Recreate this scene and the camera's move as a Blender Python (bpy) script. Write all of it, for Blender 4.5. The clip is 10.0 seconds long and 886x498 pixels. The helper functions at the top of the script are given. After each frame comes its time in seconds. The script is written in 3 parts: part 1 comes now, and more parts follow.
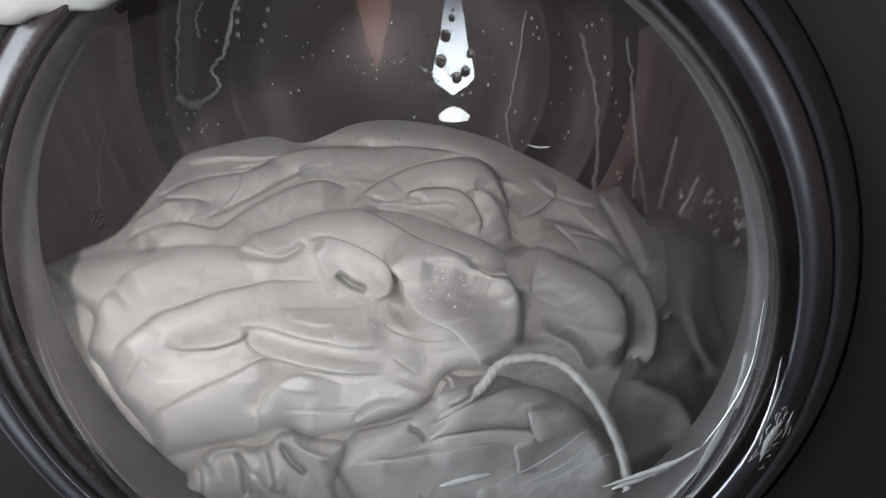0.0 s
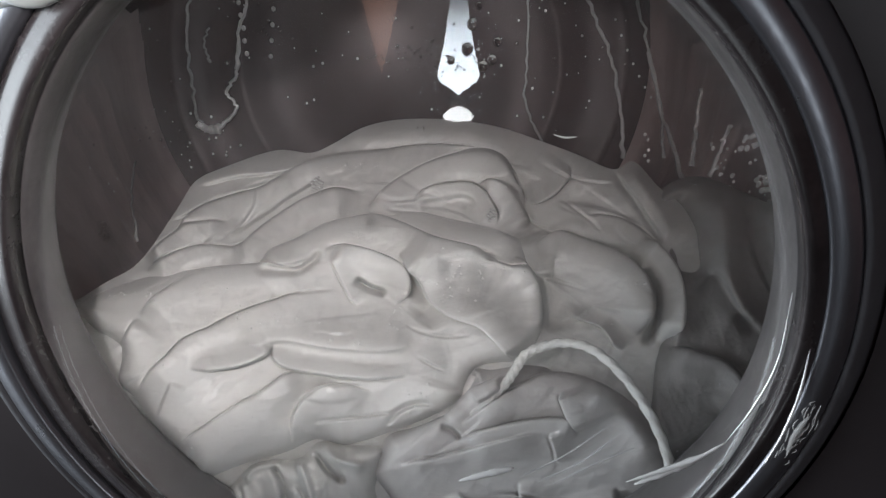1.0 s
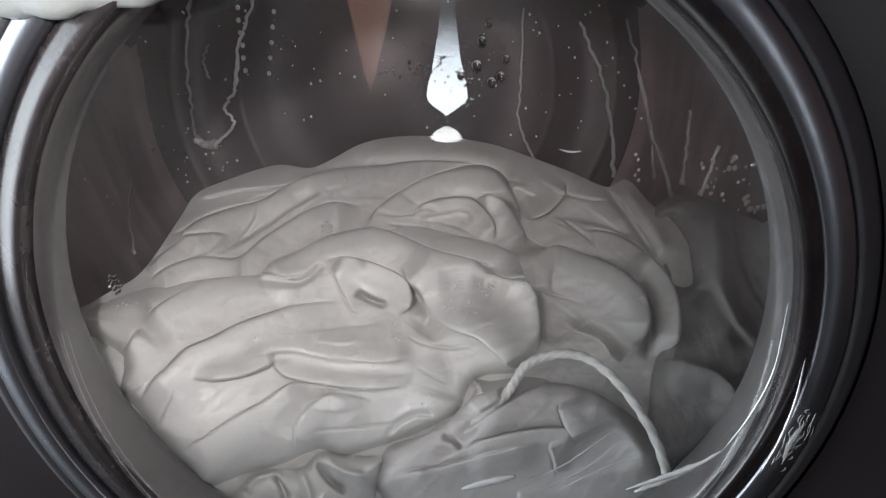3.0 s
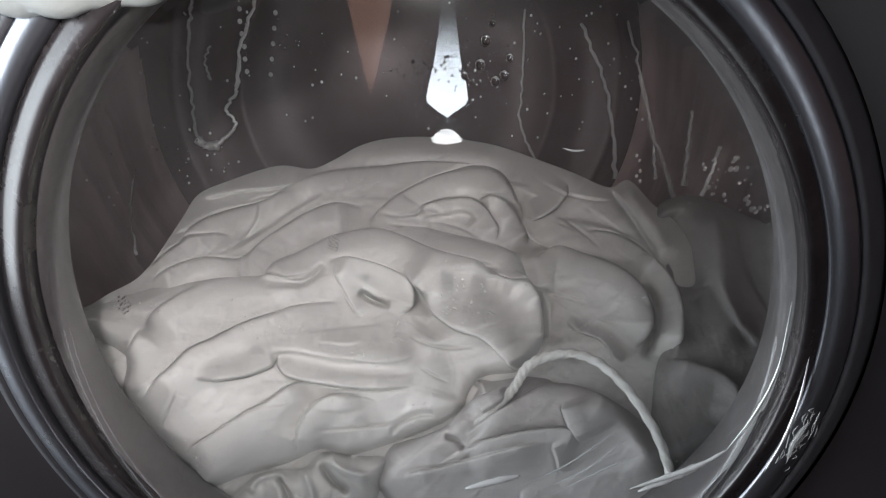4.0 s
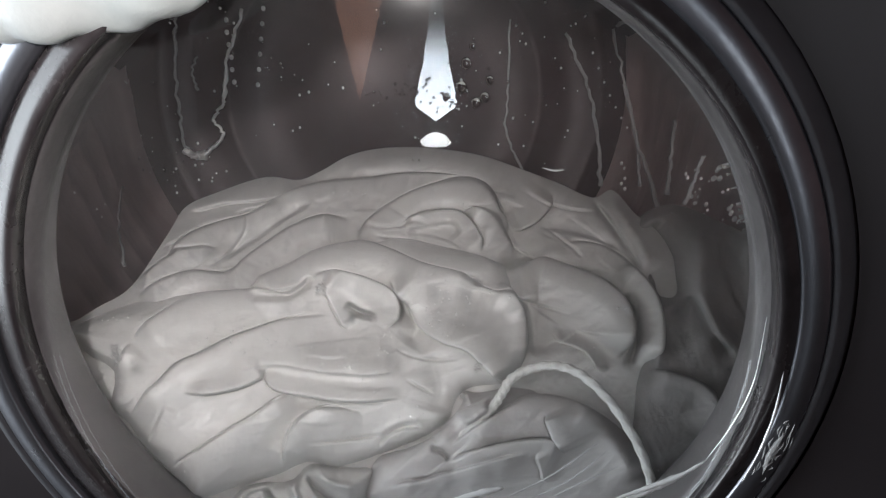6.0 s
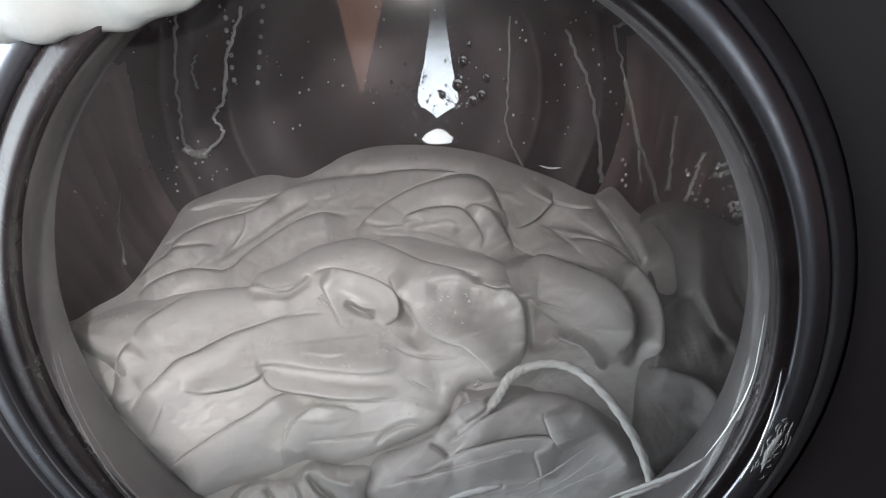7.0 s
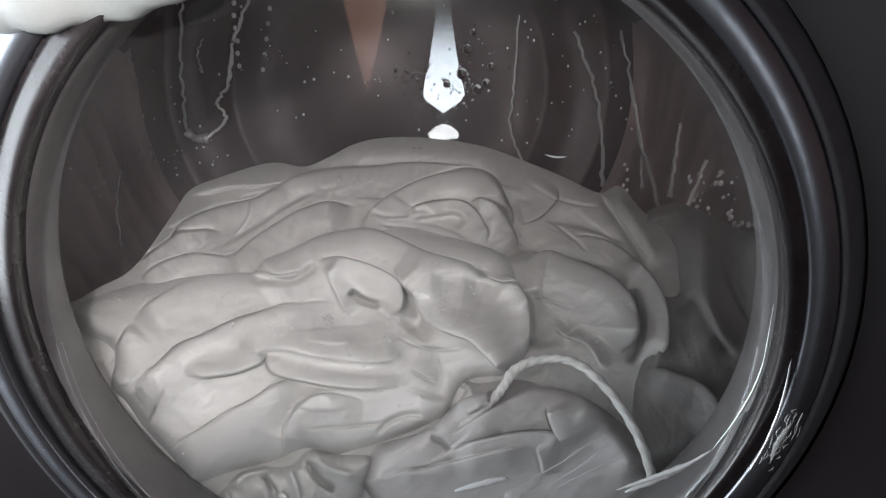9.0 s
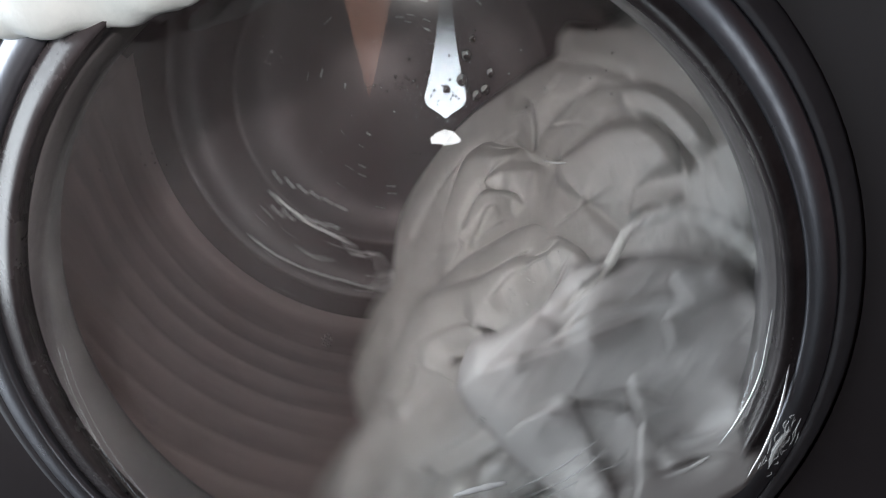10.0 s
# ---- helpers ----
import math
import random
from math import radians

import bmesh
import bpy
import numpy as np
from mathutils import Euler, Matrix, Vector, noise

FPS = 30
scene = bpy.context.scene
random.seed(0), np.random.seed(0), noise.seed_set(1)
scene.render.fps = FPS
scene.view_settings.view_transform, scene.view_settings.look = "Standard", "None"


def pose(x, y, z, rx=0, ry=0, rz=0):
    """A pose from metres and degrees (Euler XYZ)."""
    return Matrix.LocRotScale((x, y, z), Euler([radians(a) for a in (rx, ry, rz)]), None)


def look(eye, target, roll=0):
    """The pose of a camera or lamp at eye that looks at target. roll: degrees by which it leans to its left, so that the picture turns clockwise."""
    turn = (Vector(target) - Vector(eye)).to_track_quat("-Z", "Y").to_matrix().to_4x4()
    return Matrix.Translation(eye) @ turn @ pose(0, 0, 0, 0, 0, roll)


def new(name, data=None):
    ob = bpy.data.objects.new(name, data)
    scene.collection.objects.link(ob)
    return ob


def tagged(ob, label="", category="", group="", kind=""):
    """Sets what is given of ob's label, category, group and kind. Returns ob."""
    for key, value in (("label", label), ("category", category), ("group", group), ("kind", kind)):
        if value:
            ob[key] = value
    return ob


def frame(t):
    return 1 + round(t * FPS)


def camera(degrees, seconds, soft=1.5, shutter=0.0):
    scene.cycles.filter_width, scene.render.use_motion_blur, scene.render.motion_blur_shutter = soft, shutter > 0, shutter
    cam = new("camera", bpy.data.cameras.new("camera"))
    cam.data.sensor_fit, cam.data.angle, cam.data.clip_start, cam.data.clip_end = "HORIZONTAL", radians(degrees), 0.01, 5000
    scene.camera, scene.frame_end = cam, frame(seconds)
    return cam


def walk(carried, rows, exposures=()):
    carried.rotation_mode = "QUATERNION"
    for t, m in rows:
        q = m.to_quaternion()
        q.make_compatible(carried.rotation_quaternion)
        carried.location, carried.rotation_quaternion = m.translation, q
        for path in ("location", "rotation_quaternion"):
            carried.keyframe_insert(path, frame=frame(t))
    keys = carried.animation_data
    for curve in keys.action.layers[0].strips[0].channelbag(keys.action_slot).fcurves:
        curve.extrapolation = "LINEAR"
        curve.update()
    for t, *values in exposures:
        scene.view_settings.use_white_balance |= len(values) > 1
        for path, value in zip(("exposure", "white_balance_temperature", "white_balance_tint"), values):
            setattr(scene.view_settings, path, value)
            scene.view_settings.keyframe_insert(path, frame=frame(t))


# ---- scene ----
from collections import defaultdict

# World: x right, y into the drum along its axis, z up. The porthole's centre is at (0, 0, 0.5).
AXIS = 0.5

# ---- camera ----
cam = camera(62.0, 10.0, soft=1.1, shutter=1.0)
PATH = (
    (0.0, pose(0.0002, -0.2771, 0.5877, 69.17, 1.30, -4.06)),
    (0.5, pose(0.0000, -0.2725, 0.5854, 68.92, 1.43, -3.85)),
    (1.0, pose(-0.0094, -0.2750, 0.5828, 69.28, 0.91, -3.92)),
    (1.5, pose(-0.0134, -0.2753, 0.5786, 69.67, 0.47, -4.37)),
    (2.0, pose(-0.0144, -0.2784, 0.5792, 69.91, 0.08, -4.77)),
    (2.5, pose(-0.0175, -0.2824, 0.5818, 70.49, 0.01, -4.97)),
    (4.0, pose(-0.0216, -0.2832, 0.5799, 71.11, 0.06, -5.03)),
    (4.5, pose(-0.0196, -0.2827, 0.5832, 70.93, 0.31, -5.55)),
    (5.0, pose(-0.0215, -0.2845, 0.5852, 71.21, 0.03, -5.99)),
    (5.5, pose(-0.0205, -0.2864, 0.5878, 71.20, -0.00, -5.90)),
    (7.0, pose(-0.0159, -0.2860, 0.5894, 70.83, 0.38, -5.61)),
    (7.5, pose(-0.0183, -0.2866, 0.5878, 70.98, 0.13, -5.75)),
    (8.0, pose(-0.0175, -0.2859, 0.5893, 70.94, 0.38, -5.56)),
    (8.5, pose(-0.0201, -0.2862, 0.5874, 71.01, 0.11, -5.71)),
    (9.0, pose(-0.0151, -0.2847, 0.5861, 70.58, 0.74, -5.19)),
    (9.5, pose(-0.0170, -0.2847, 0.5880, 70.54, 0.69, -5.41)),
    (10.0, pose(-0.0143, -0.2862, 0.5866, 70.97, 0.64, -5.01)),
)
walk(cam, PATH)
scene.view_settings.exposure = 0.14

# ---- light ----
world = bpy.data.worlds.new("dim_room_air")
scene.world = world
world.use_nodes = True
wn = world.node_tree
sky = wn.nodes.new("ShaderNodeTexSky")
sky.sky_type, sky.sun_disc = "NISHITA", False
sky.sun_elevation, sky.sun_rotation = radians(35), radians(120)
wn.links.new(sky.outputs["Color"], wn.nodes["Background"].inputs["Color"])
wn.nodes["Background"].inputs["Strength"].default_value = 0.06


def lamp(name, kind, where, at, watts, colour):
    data = bpy.data.lights.new(name, kind)
    data.energy, data.color = watts, colour
    ob = new(name, data)
    ob.matrix_world = look(where, at)
    return data


# The torch that lights the wash, held up to the door beside the lens.
torch = lamp("torch_light", "SPOT", (-0.080, -0.285, 0.644), (-0.100, 0.25, 0.525), 4.0, (1.0, 0.955, 0.955))
torch.shadow_soft_size, torch.spot_size, torch.spot_blend = 0.007, radians(74), 1.0
# Daylight in the window's opening.
window = lamp("window_light", "AREA", (-1.46, -0.10, 0.50), (0.0, -0.10, 0.50), 19.0, (0.85, 0.93, 1.0))
window.shape, window.size, window.size_y = "RECTANGLE", 0.9, 0.96
# Unseen fill light, added to lift the drum's dark inside.
front_fill = lamp("front_fill_light", "AREA", (0.84, -2.2, 0.62), (0.0, 0.0, 0.55), 2.6, (0.85, 0.93, 1.0))
front_fill.shape, front_fill.size, front_fill.size_y = "RECTANGLE", 0.26, 1.2

# ---- materials ----
def material(name, colour, rough=0.5, metal=0.0, second=None, scale=30.0, bump=0.0, bump_scale=200.0, fine=0.0,
             streak=(1, 1, 1), rough_vary=0.0, **inputs):
    """A surface with colour variation at a coarse scale, fine grain, and relief."""
    m = bpy.data.materials.new(name)
    m.use_nodes = True
    n, l = m.node_tree.nodes, m.node_tree.links
    b = n["Principled BSDF"]
    b.inputs["Base Color"].default_value = (*colour, 1)
    b.inputs["Roughness"].default_value = rough
    b.inputs["Metallic"].default_value = metal
    for key, value in inputs.items():
        b.inputs[key.replace("_", " ")].default_value = value
    tc = n.new("ShaderNodeTexCoord")
    mp = n.new("ShaderNodeMapping")
    mp.inputs["Scale"].default_value = streak
    l.new(tc.outputs["Object"], mp.inputs["Vector"])
    if second:
        t1 = n.new("ShaderNodeTexNoise")
        t1.inputs["Scale"].default_value, t1.inputs["Detail"].default_value = scale, 6
        t2 = n.new("ShaderNodeTexNoise")
        t2.inputs["Scale"].default_value, t2.inputs["Detail"].default_value = scale * 9, 3
        add = n.new("ShaderNodeMath")
        add.operation = "MULTIPLY_ADD"
        add.inputs[1].default_value = 0.35
        ramp = n.new("ShaderNodeValToRGB")
        ramp.color_ramp.elements[0].position, ramp.color_ramp.elements[1].position = 0.5, 0.85
        ramp.color_ramp.elements[0].color, ramp.color_ramp.elements[1].color = (*colour, 1), (*second, 1)
        for t in (t1, t2):
            l.new(mp.outputs["Vector"], t.inputs["Vector"])
        l.new(t2.outputs["Fac"], add.inputs[0])
        l.new(t1.outputs["Fac"], add.inputs[2])
        l.new(add.outputs["Value"], ramp.inputs["Fac"])
        l.new(ramp.outputs["Color"], b.inputs["Base Color"])
        if rough_vary:
            mr = n.new("ShaderNodeMapRange")
            mr.inputs["From Min"].default_value, mr.inputs["From Max"].default_value = 0.4, 0.9
            mr.inputs["To Min"].default_value, mr.inputs["To Max"].default_value = rough - rough_vary, rough + rough_vary
            l.new(add.outputs["Value"], mr.inputs["Value"])
            l.new(mr.outputs["Result"], b.inputs["Roughness"])
    if bump:
        t3 = n.new("ShaderNodeTexNoise")
        t3.inputs["Scale"].default_value, t3.inputs["Detail"].default_value = bump_scale, 5
        bp = n.new("ShaderNodeBump")
        bp.inputs["Strength"].default_value, bp.inputs["Distance"].default_value = bump, 0.001
        l.new(mp.outputs["Vector"], t3.inputs["Vector"])
        l.new(t3.outputs["Fac"], bp.inputs["Height"])
        l.new(bp.outputs["Normal"], b.inputs["Normal"])
    return m


CLOTH = material("wet_white_cotton", (0.64, 0.63, 0.61), 0.40, second=(0.53, 0.52, 0.50), scale=14, bump=0.28, bump_scale=420,
                 Specular_IOR_Level=0.6, Sheen_Weight=0.1, rough_vary=0.12)
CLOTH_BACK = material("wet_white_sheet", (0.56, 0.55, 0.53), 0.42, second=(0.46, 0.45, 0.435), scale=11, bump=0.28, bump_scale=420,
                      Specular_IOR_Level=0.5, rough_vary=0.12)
# Grey muslin, its colour darkened further for weaker light at the right.
CLOTH_GREY_DIMMED = material("wet_grey_muslin_dimmed", (0.29, 0.275, 0.27), 0.5, second=(0.22, 0.205, 0.20), scale=16, bump=0.4, bump_scale=500)
CLOTH_SHEER = material("wet_ivory_voile", (0.48, 0.46, 0.445), 0.45, second=(0.40, 0.38, 0.37), scale=13, bump=0.3, bump_scale=500, Specular_IOR_Level=0.6)
CORD = material("white_cotton_cord", (0.64, 0.63, 0.61), 0.6, second=(0.54, 0.53, 0.50), scale=160, bump=0.6, bump_scale=900)
STEEL = material("drum_steel", (0.62, 0.515, 0.50), 0.34, 0.75, second=(0.48, 0.39, 0.375), scale=9, streak=(1, 4, 1), bump=0.12, bump_scale=40, rough_vary=0.05)
# Same steel, darkened in colour for the dim reflections deep in the drum.
STEEL_DARKENED = material("drum_back_darkened_steel", (0.098, 0.075, 0.078), 0.42, 0.3, second=(0.072, 0.055, 0.057), scale=7, bump=0.10, bump_scale=35)
RUBBER = material("grey_door_gasket", (0.14, 0.13, 0.13), 0.36, second=(0.10, 0.092, 0.092), scale=30, bump=0.2, bump_scale=300)
DARK_RING = material("black_door_trim", (0.035, 0.03, 0.032), 0.24, second=(0.06, 0.052, 0.054), scale=35, rough_vary=0.06, bump=0.12, bump_scale=90, Specular_IOR_Level=0.7)
GREY_RING = material("grey_door_frame", (0.34, 0.35, 0.385), 0.30, 0.85, second=(0.26, 0.27, 0.30), scale=18, bump=0.08, bump_scale=300, rough_vary=0.05, Specular_IOR_Level=1.0)
FRAME = material("matt_dark_plastic", (0.105, 0.105, 0.115), 0.45, second=(0.08, 0.08, 0.088), scale=14, bump=0.2, bump_scale=260)
PANEL = material("graphite_enamel", (0.055, 0.047, 0.051), 0.4, second=(0.042, 0.035, 0.038), scale=3, bump=0.04, bump_scale=300)
WALL = material("red_brown_plaster", (0.26, 0.15, 0.14), 0.8, second=(0.21, 0.12, 0.11), scale=3, bump=0.4, bump_scale=60)
FLOOR = material("dark_tile", (0.07, 0.055, 0.05), 0.4, second=(0.05, 0.04, 0.036), scale=5, bump=0.2, bump_scale=30)
WOOD = material("orange_pine", (0.42, 0.20, 0.11), 0.5, second=(0.33, 0.14, 0.075), scale=8, streak=(6, 6, 1), bump=0.2, bump_scale=60)
CHROME = material("chrome", (0.75, 0.75, 0.76), 0.22, 1.0, second=(0.62, 0.62, 0.63), scale=60, bump=0.3, bump_scale=300)
SOAPY = material("soapy_water", (0.80, 0.80, 0.79), 0.12, Alpha=0.45, Specular_IOR_Level=0.8)
# Bright metal that stands in for highlights on wet edges and trickles.
GLINT = material("metal_glint", (0.95, 0.95, 0.95), 0.36, 0.7)
# White that stands in for highlights on drops, trickles and the door's rim.
WHITE_GLINT = material("white_glints", (0.92, 0.92, 0.91), 0.1, Specular_IOR_Level=0.9)
BEADS = material("white_glint_beads", (0.95, 0.95, 0.94), 0.2, 0.35, Specular_IOR_Level=1.0)
FOAM = material("soap_foam", (0.80, 0.84, 0.82), 0.35, second=(0.72, 0.77, 0.75), scale=40, bump=0.5, bump_scale=180, Transmission_Weight=0.25)


def clear(name, ior=1.45, rough=0.0, tint=(1, 1, 1)):
    m = bpy.data.materials.new(name)
    m.use_nodes = True
    b = m.node_tree.nodes["Principled BSDF"]
    b.inputs["Base Color"].default_value = (*tint, 1)
    b.inputs["Roughness"].default_value = rough
    b.inputs["IOR"].default_value = ior
    b.inputs["Transmission Weight"].default_value = 1.0
    return m


def glowing(name, colour, strength, fade=None):
    """A lit surface; fade: two heights on the thing and the strengths there."""
    m = bpy.data.materials.new(name)
    m.use_nodes = True
    b = m.node_tree.nodes["Principled BSDF"]
    b.inputs["Base Color"].default_value = (*(0.1 * c for c in colour), 1)
    b.inputs["Emission Color"].default_value = (*colour, 1)
    b.inputs["Emission Strength"].default_value = strength
    if fade:
        n, l = m.node_tree.nodes, m.node_tree.links
        tc, sep, mr = n.new("ShaderNodeTexCoord"), n.new("ShaderNodeSeparateXYZ"), n.new("ShaderNodeMapRange")
        mr.interpolation_type = "SMOOTHSTEP"
        for key, value in zip(("From Min", "From Max", "To Min", "To Max"), fade):
            mr.inputs[key].default_value = value
        l.new(tc.outputs["Object"], sep.inputs["Vector"])
        l.new(sep.outputs["Z"], mr.inputs["Value"])
        l.new(mr.outputs["Result"], b.inputs["Emission Strength"])
    return m


# Glows of the added shapes that the door glass reflects.
GLOW_TIP = glowing("glow_tip_white", (0.95, 0.98, 1.0), 16.0)
GLOW_CONE = glowing("glow_cone_white", (0.80, 0.90, 1.0), 5.0, (0.05, 0.27, 22.0, 0.3))
GLOW_AMBER = glowing("glow_amber_wedge", (1.0, 0.50, 0.36), 1.1)
GLASS = clear("door_glass", 1.45, 0.0, (0.97, 0.98, 0.98))
GLASS.node_tree.nodes["Principled BSDF"].inputs["Coat Weight"].default_value = 0.06
GLASS.node_tree.nodes["Principled BSDF"].inputs["Coat Roughness"].default_value = 0.13


def thin_film():
    """A faint milky tint in smears, standing in for haze reflected on the glass."""
    n, l = GLASS.node_tree.nodes, GLASS.node_tree.links
    tc, mp, t, mr = (n.new("ShaderNode" + k) for k in ("TexCoord", "Mapping", "TexNoise", "MapRange"))
    mp.inputs["Scale"].default_value = (14, 14, 6)
    t.inputs["Scale"].default_value, t.inputs["Detail"].default_value, t.inputs["Distortion"].default_value = 1.0, 6, 0.8
    for key, value in zip(("From Min", "From Max", "To Min", "To Max"), (0.3, 0.7, 0.997, 0.982)):
        mr.inputs[key].default_value = value
    l.new(tc.outputs["Object"], mp.inputs["Vector"])
    l.new(mp.outputs["Vector"], t.inputs["Vector"])
    l.new(t.outputs["Fac"], mr.inputs["Value"])
    l.new(mr.outputs["Result"], n["Principled BSDF"].inputs["Transmission Weight"])


thin_film()
SPRAY = clear("soapy_spray", 1.33)


# ---- building helpers ----
def mesh_of(bm, name, mat, smooth=True):
    bmesh.ops.recalc_face_normals(bm, faces=bm.faces)
    me = bpy.data.meshes.new(name)
    bm.to_mesh(me)
    bm.free()
    me.materials.append(mat)
    if smooth:
        me.shade_smooth()
    return me


def part(name, bm, mat, parent=None, label="", smooth=True):
    ob = new(name, mesh_of(bm, name, mat, smooth))
    ob.parent = parent
    if label:
        tagged(ob, label)
    return ob


def thing(name, label, category, group="", kind="", at=(0, 0, 0)):
    ob = new(name)
    ob.matrix_world = pose(*at)
    return tagged(ob, label, category, group, kind)


def lathe(profile, n=160, closed=True, a0=0.0, a1=360.0):
    """Turn a profile of (radius, y) about the drum's axis. closed: the profile is a ring of its own."""
    bm = bmesh.new()
    full = a1 - a0 >= 360
    rings = []
    for i in range(n if full else n + 1):
        a = radians(a0 + (a1 - a0) * i / n)
        rings.append([bm.verts.new((r * math.cos(a), y, r * math.sin(a))) for r, y in profile])
    k = len(profile)
    for i in range(n):
        p, q = rings[i], rings[(i + 1) % len(rings)]
        for j in range(k if closed else k - 1):
            jj = (j + 1) % k
            if profile[j][0] < 1e-6 and profile[jj][0] < 1e-6:
                continue
            bm.faces.new((p[j], p[jj], q[jj], q[j]))
    bmesh.ops.remove_doubles(bm, verts=bm.verts, dist=1e-6)
    return bm


def box(lo, hi, bevel=0.0):
    bm = bmesh.new()
    bmesh.ops.create_cube(bm, size=1)
    size = Vector(hi) - Vector(lo)
    for v in bm.verts:
        v.co = Vector(lo) + Vector((size[i] * (v.co[i] + 0.5) for i in range(3)))
    if bevel:
        bmesh.ops.bevel(bm, geom=bm.edges[:], offset=bevel, segments=3, affect="EDGES", profile=0.5)
    return bm


def join(bms):
    out = bmesh.new()
    for bm in bms:
        me = bpy.data.meshes.new("tmp")
        bm.to_mesh(me)
        bm.free()
        out.from_mesh(me)
        bpy.data.meshes.remove(me)
    return out


def arc(points, n=6):
    """A Catmull-Rom curve through points."""
    p = [np.array(q, float) for q in points]
    p = [2 * p[0] - p[1]] + p + [2 * p[-1] - p[-2]]
    out = []
    for i in range(1, len(p) - 2):
        for k in range(n):
            t = k / n
            out.append(0.5 * (2 * p[i] + (p[i + 1] - p[i - 1]) * t + (2 * p[i - 1] - 5 * p[i] + 4 * p[i + 1] - p[i + 2]) * t * t
                              + (3 * p[i] - p[i - 1] - 3 * p[i + 1] + p[i + 2]) * t ** 3))
    out.append(p[-2])
    return np.array(out)


def tube(points, radius, sides=8, twist=0.0, lobes=0, depth=0.0):
    """A tube along points; lobes and twist make a laid cord of it; radius may be a list."""
    bm = bmesh.new()
    pts = [Vector(p) for p in points]
    rings = []
    side = Vector((0, 0, 1))
    for i, p in enumerate(pts):
        tan = (pts[min(i + 1, len(pts) - 1)] - pts[max(i - 1, 0)]).normalized()
        side = (side - tan * side.dot(tan)).normalized()
        other = tan.cross(side)
        r0 = radius[i] if hasattr(radius, "__len__") else radius
        ring = []
        for k in range(sides):
            a = 2 * math.pi * k / sides
            r = r0 * (1 + depth * math.cos(lobes * a + twist * i))
            ring.append(bm.verts.new(p + side * (r * math.cos(a)) + other * (r * math.sin(a))))
        rings.append(ring)
    for p, q in zip(rings, rings[1:]):
        for k in range(sides):
            bm.faces.new((p[k], p[(k + 1) % sides], q[(k + 1) % sides], q[k]))
    bm.faces.new(rings[0])
    bm.faces.new(rings[-1])
    return bm

# ---- the room ----
def wall(name, lo, hi, mat=WALL):
    return tagged(part(name, box(lo, hi), mat, smooth=False), kind="structure")


wall("floor", (-1.6, -2.4, -0.1), (1.6, 0.9, 0.0), FLOOR)
wall("ceiling", (-1.6, -2.4, 2.4), (1.6, 0.9, 2.5))
wall("wall_north", (-1.5, 0.75, 0.0), (1.5, 0.9, 2.4))
wall("wall_east", (1.5, -2.4, 0.0), (1.6, 0.9, 2.4))


def wall_south():
    # The gap in this wall only goes with the added fill light.
    w = [box((-1.5, -2.4, 0.0), (0.69, -2.25, 2.4)), box((0.99, -2.4, 0.0), (1.5, -2.25, 2.4)),
         box((0.69, -2.4, 0.0), (0.99, -2.25, 0.02)), box((0.69, -2.4, 1.25), (0.99, -2.25, 2.4))]
    tagged(part("wall_south", join(w), WALL, smooth=False), kind="structure")


wall_south()


def wall_west():
    w = [box((-1.6, -2.4, 0.0), (-1.5, -0.57, 2.4)), box((-1.6, 0.37, 0.0), (-1.5, 0.9, 2.4)), box((-1.6, -0.57, 1.0), (-1.5, 0.37, 2.4))]
    tagged(part("wall_west", join(w), WALL, smooth=False), kind="structure")


wall_west()


# ---- the washing machine ----
machine = thing("washing_machine", "dark grey front-loading washing machine with a round glass door", "washing machine")


# The door, its gasket and the front panel share one slightly turned plane.
DOOR = pose(-0.014, 0.0, 0.4525, 3.0, 0, -9.7)
LEAN = 0.12   # slope of the glass


def cabinet():
    # front panel with a round opening
    bm = bmesh.new()
    n, r = 96, 0.193
    for y0, flip in ((0.004, 0), (0.026, 1)):
        inner = [bm.verts.new((r * math.cos(2 * math.pi * i / n), y0, r * math.sin(2 * math.pi * i / n))) for i in range(n)]
        outer = []
        for i in range(n):
            a = 2 * math.pi * i / n
            k = 1 / max(abs(math.cos(a)), abs(math.sin(a)))
            outer.append(bm.verts.new((0.30 * k * math.cos(a), y0, 0.40 * k * math.sin(a))))
        for i in range(n):
            bm.faces.new((inner[i], inner[(i + 1) % n], outer[(i + 1) % n], outer[i]))
    part("front_panel", bm, PANEL, machine, smooth=False).matrix_world = DOOR
    part("side_panel", box((-0.302, 0.09, 0.05), (-0.297, 0.62, 0.85)), PANEL, machine, smooth=False)
    part("side_panel", box((0.297, 0.02, 0.05), (0.302, 0.62, 0.85)), PANEL, machine, smooth=False)
    part("back_panel", box((-0.297, 0.615, 0.05), (0.297, 0.62, 0.85)), PANEL, machine, smooth=False)
    part("bottom_panel", box((-0.297, 0.06, 0.03), (0.297, 0.615, 0.05)), PANEL, machine, smooth=False)
    part("top_panel", box((-0.305, 0.0, 0.85), (0.305, 0.625, 0.875), 0.006), PANEL, machine)
    for x in (-0.26, 0.26):
        for y in (0.08, 0.57):
            part("foot", box((x - 0.02, y - 0.02, 0.0), (x + 0.02, y + 0.02, 0.03)), DARK_RING, machine, smooth=False)


cabinet()


def bowl_depth(r):
    """Depth of the glass bowl's outer face behind the flange at a radius."""
    for (r0, y0), (r1, y1) in zip(BOWL, BOWL[1:]):
        if r1 <= r <= r0:
            return y0 + (y1 - y0) * (r0 - r) / (r0 - r1)
    return BOWL[-1][1]


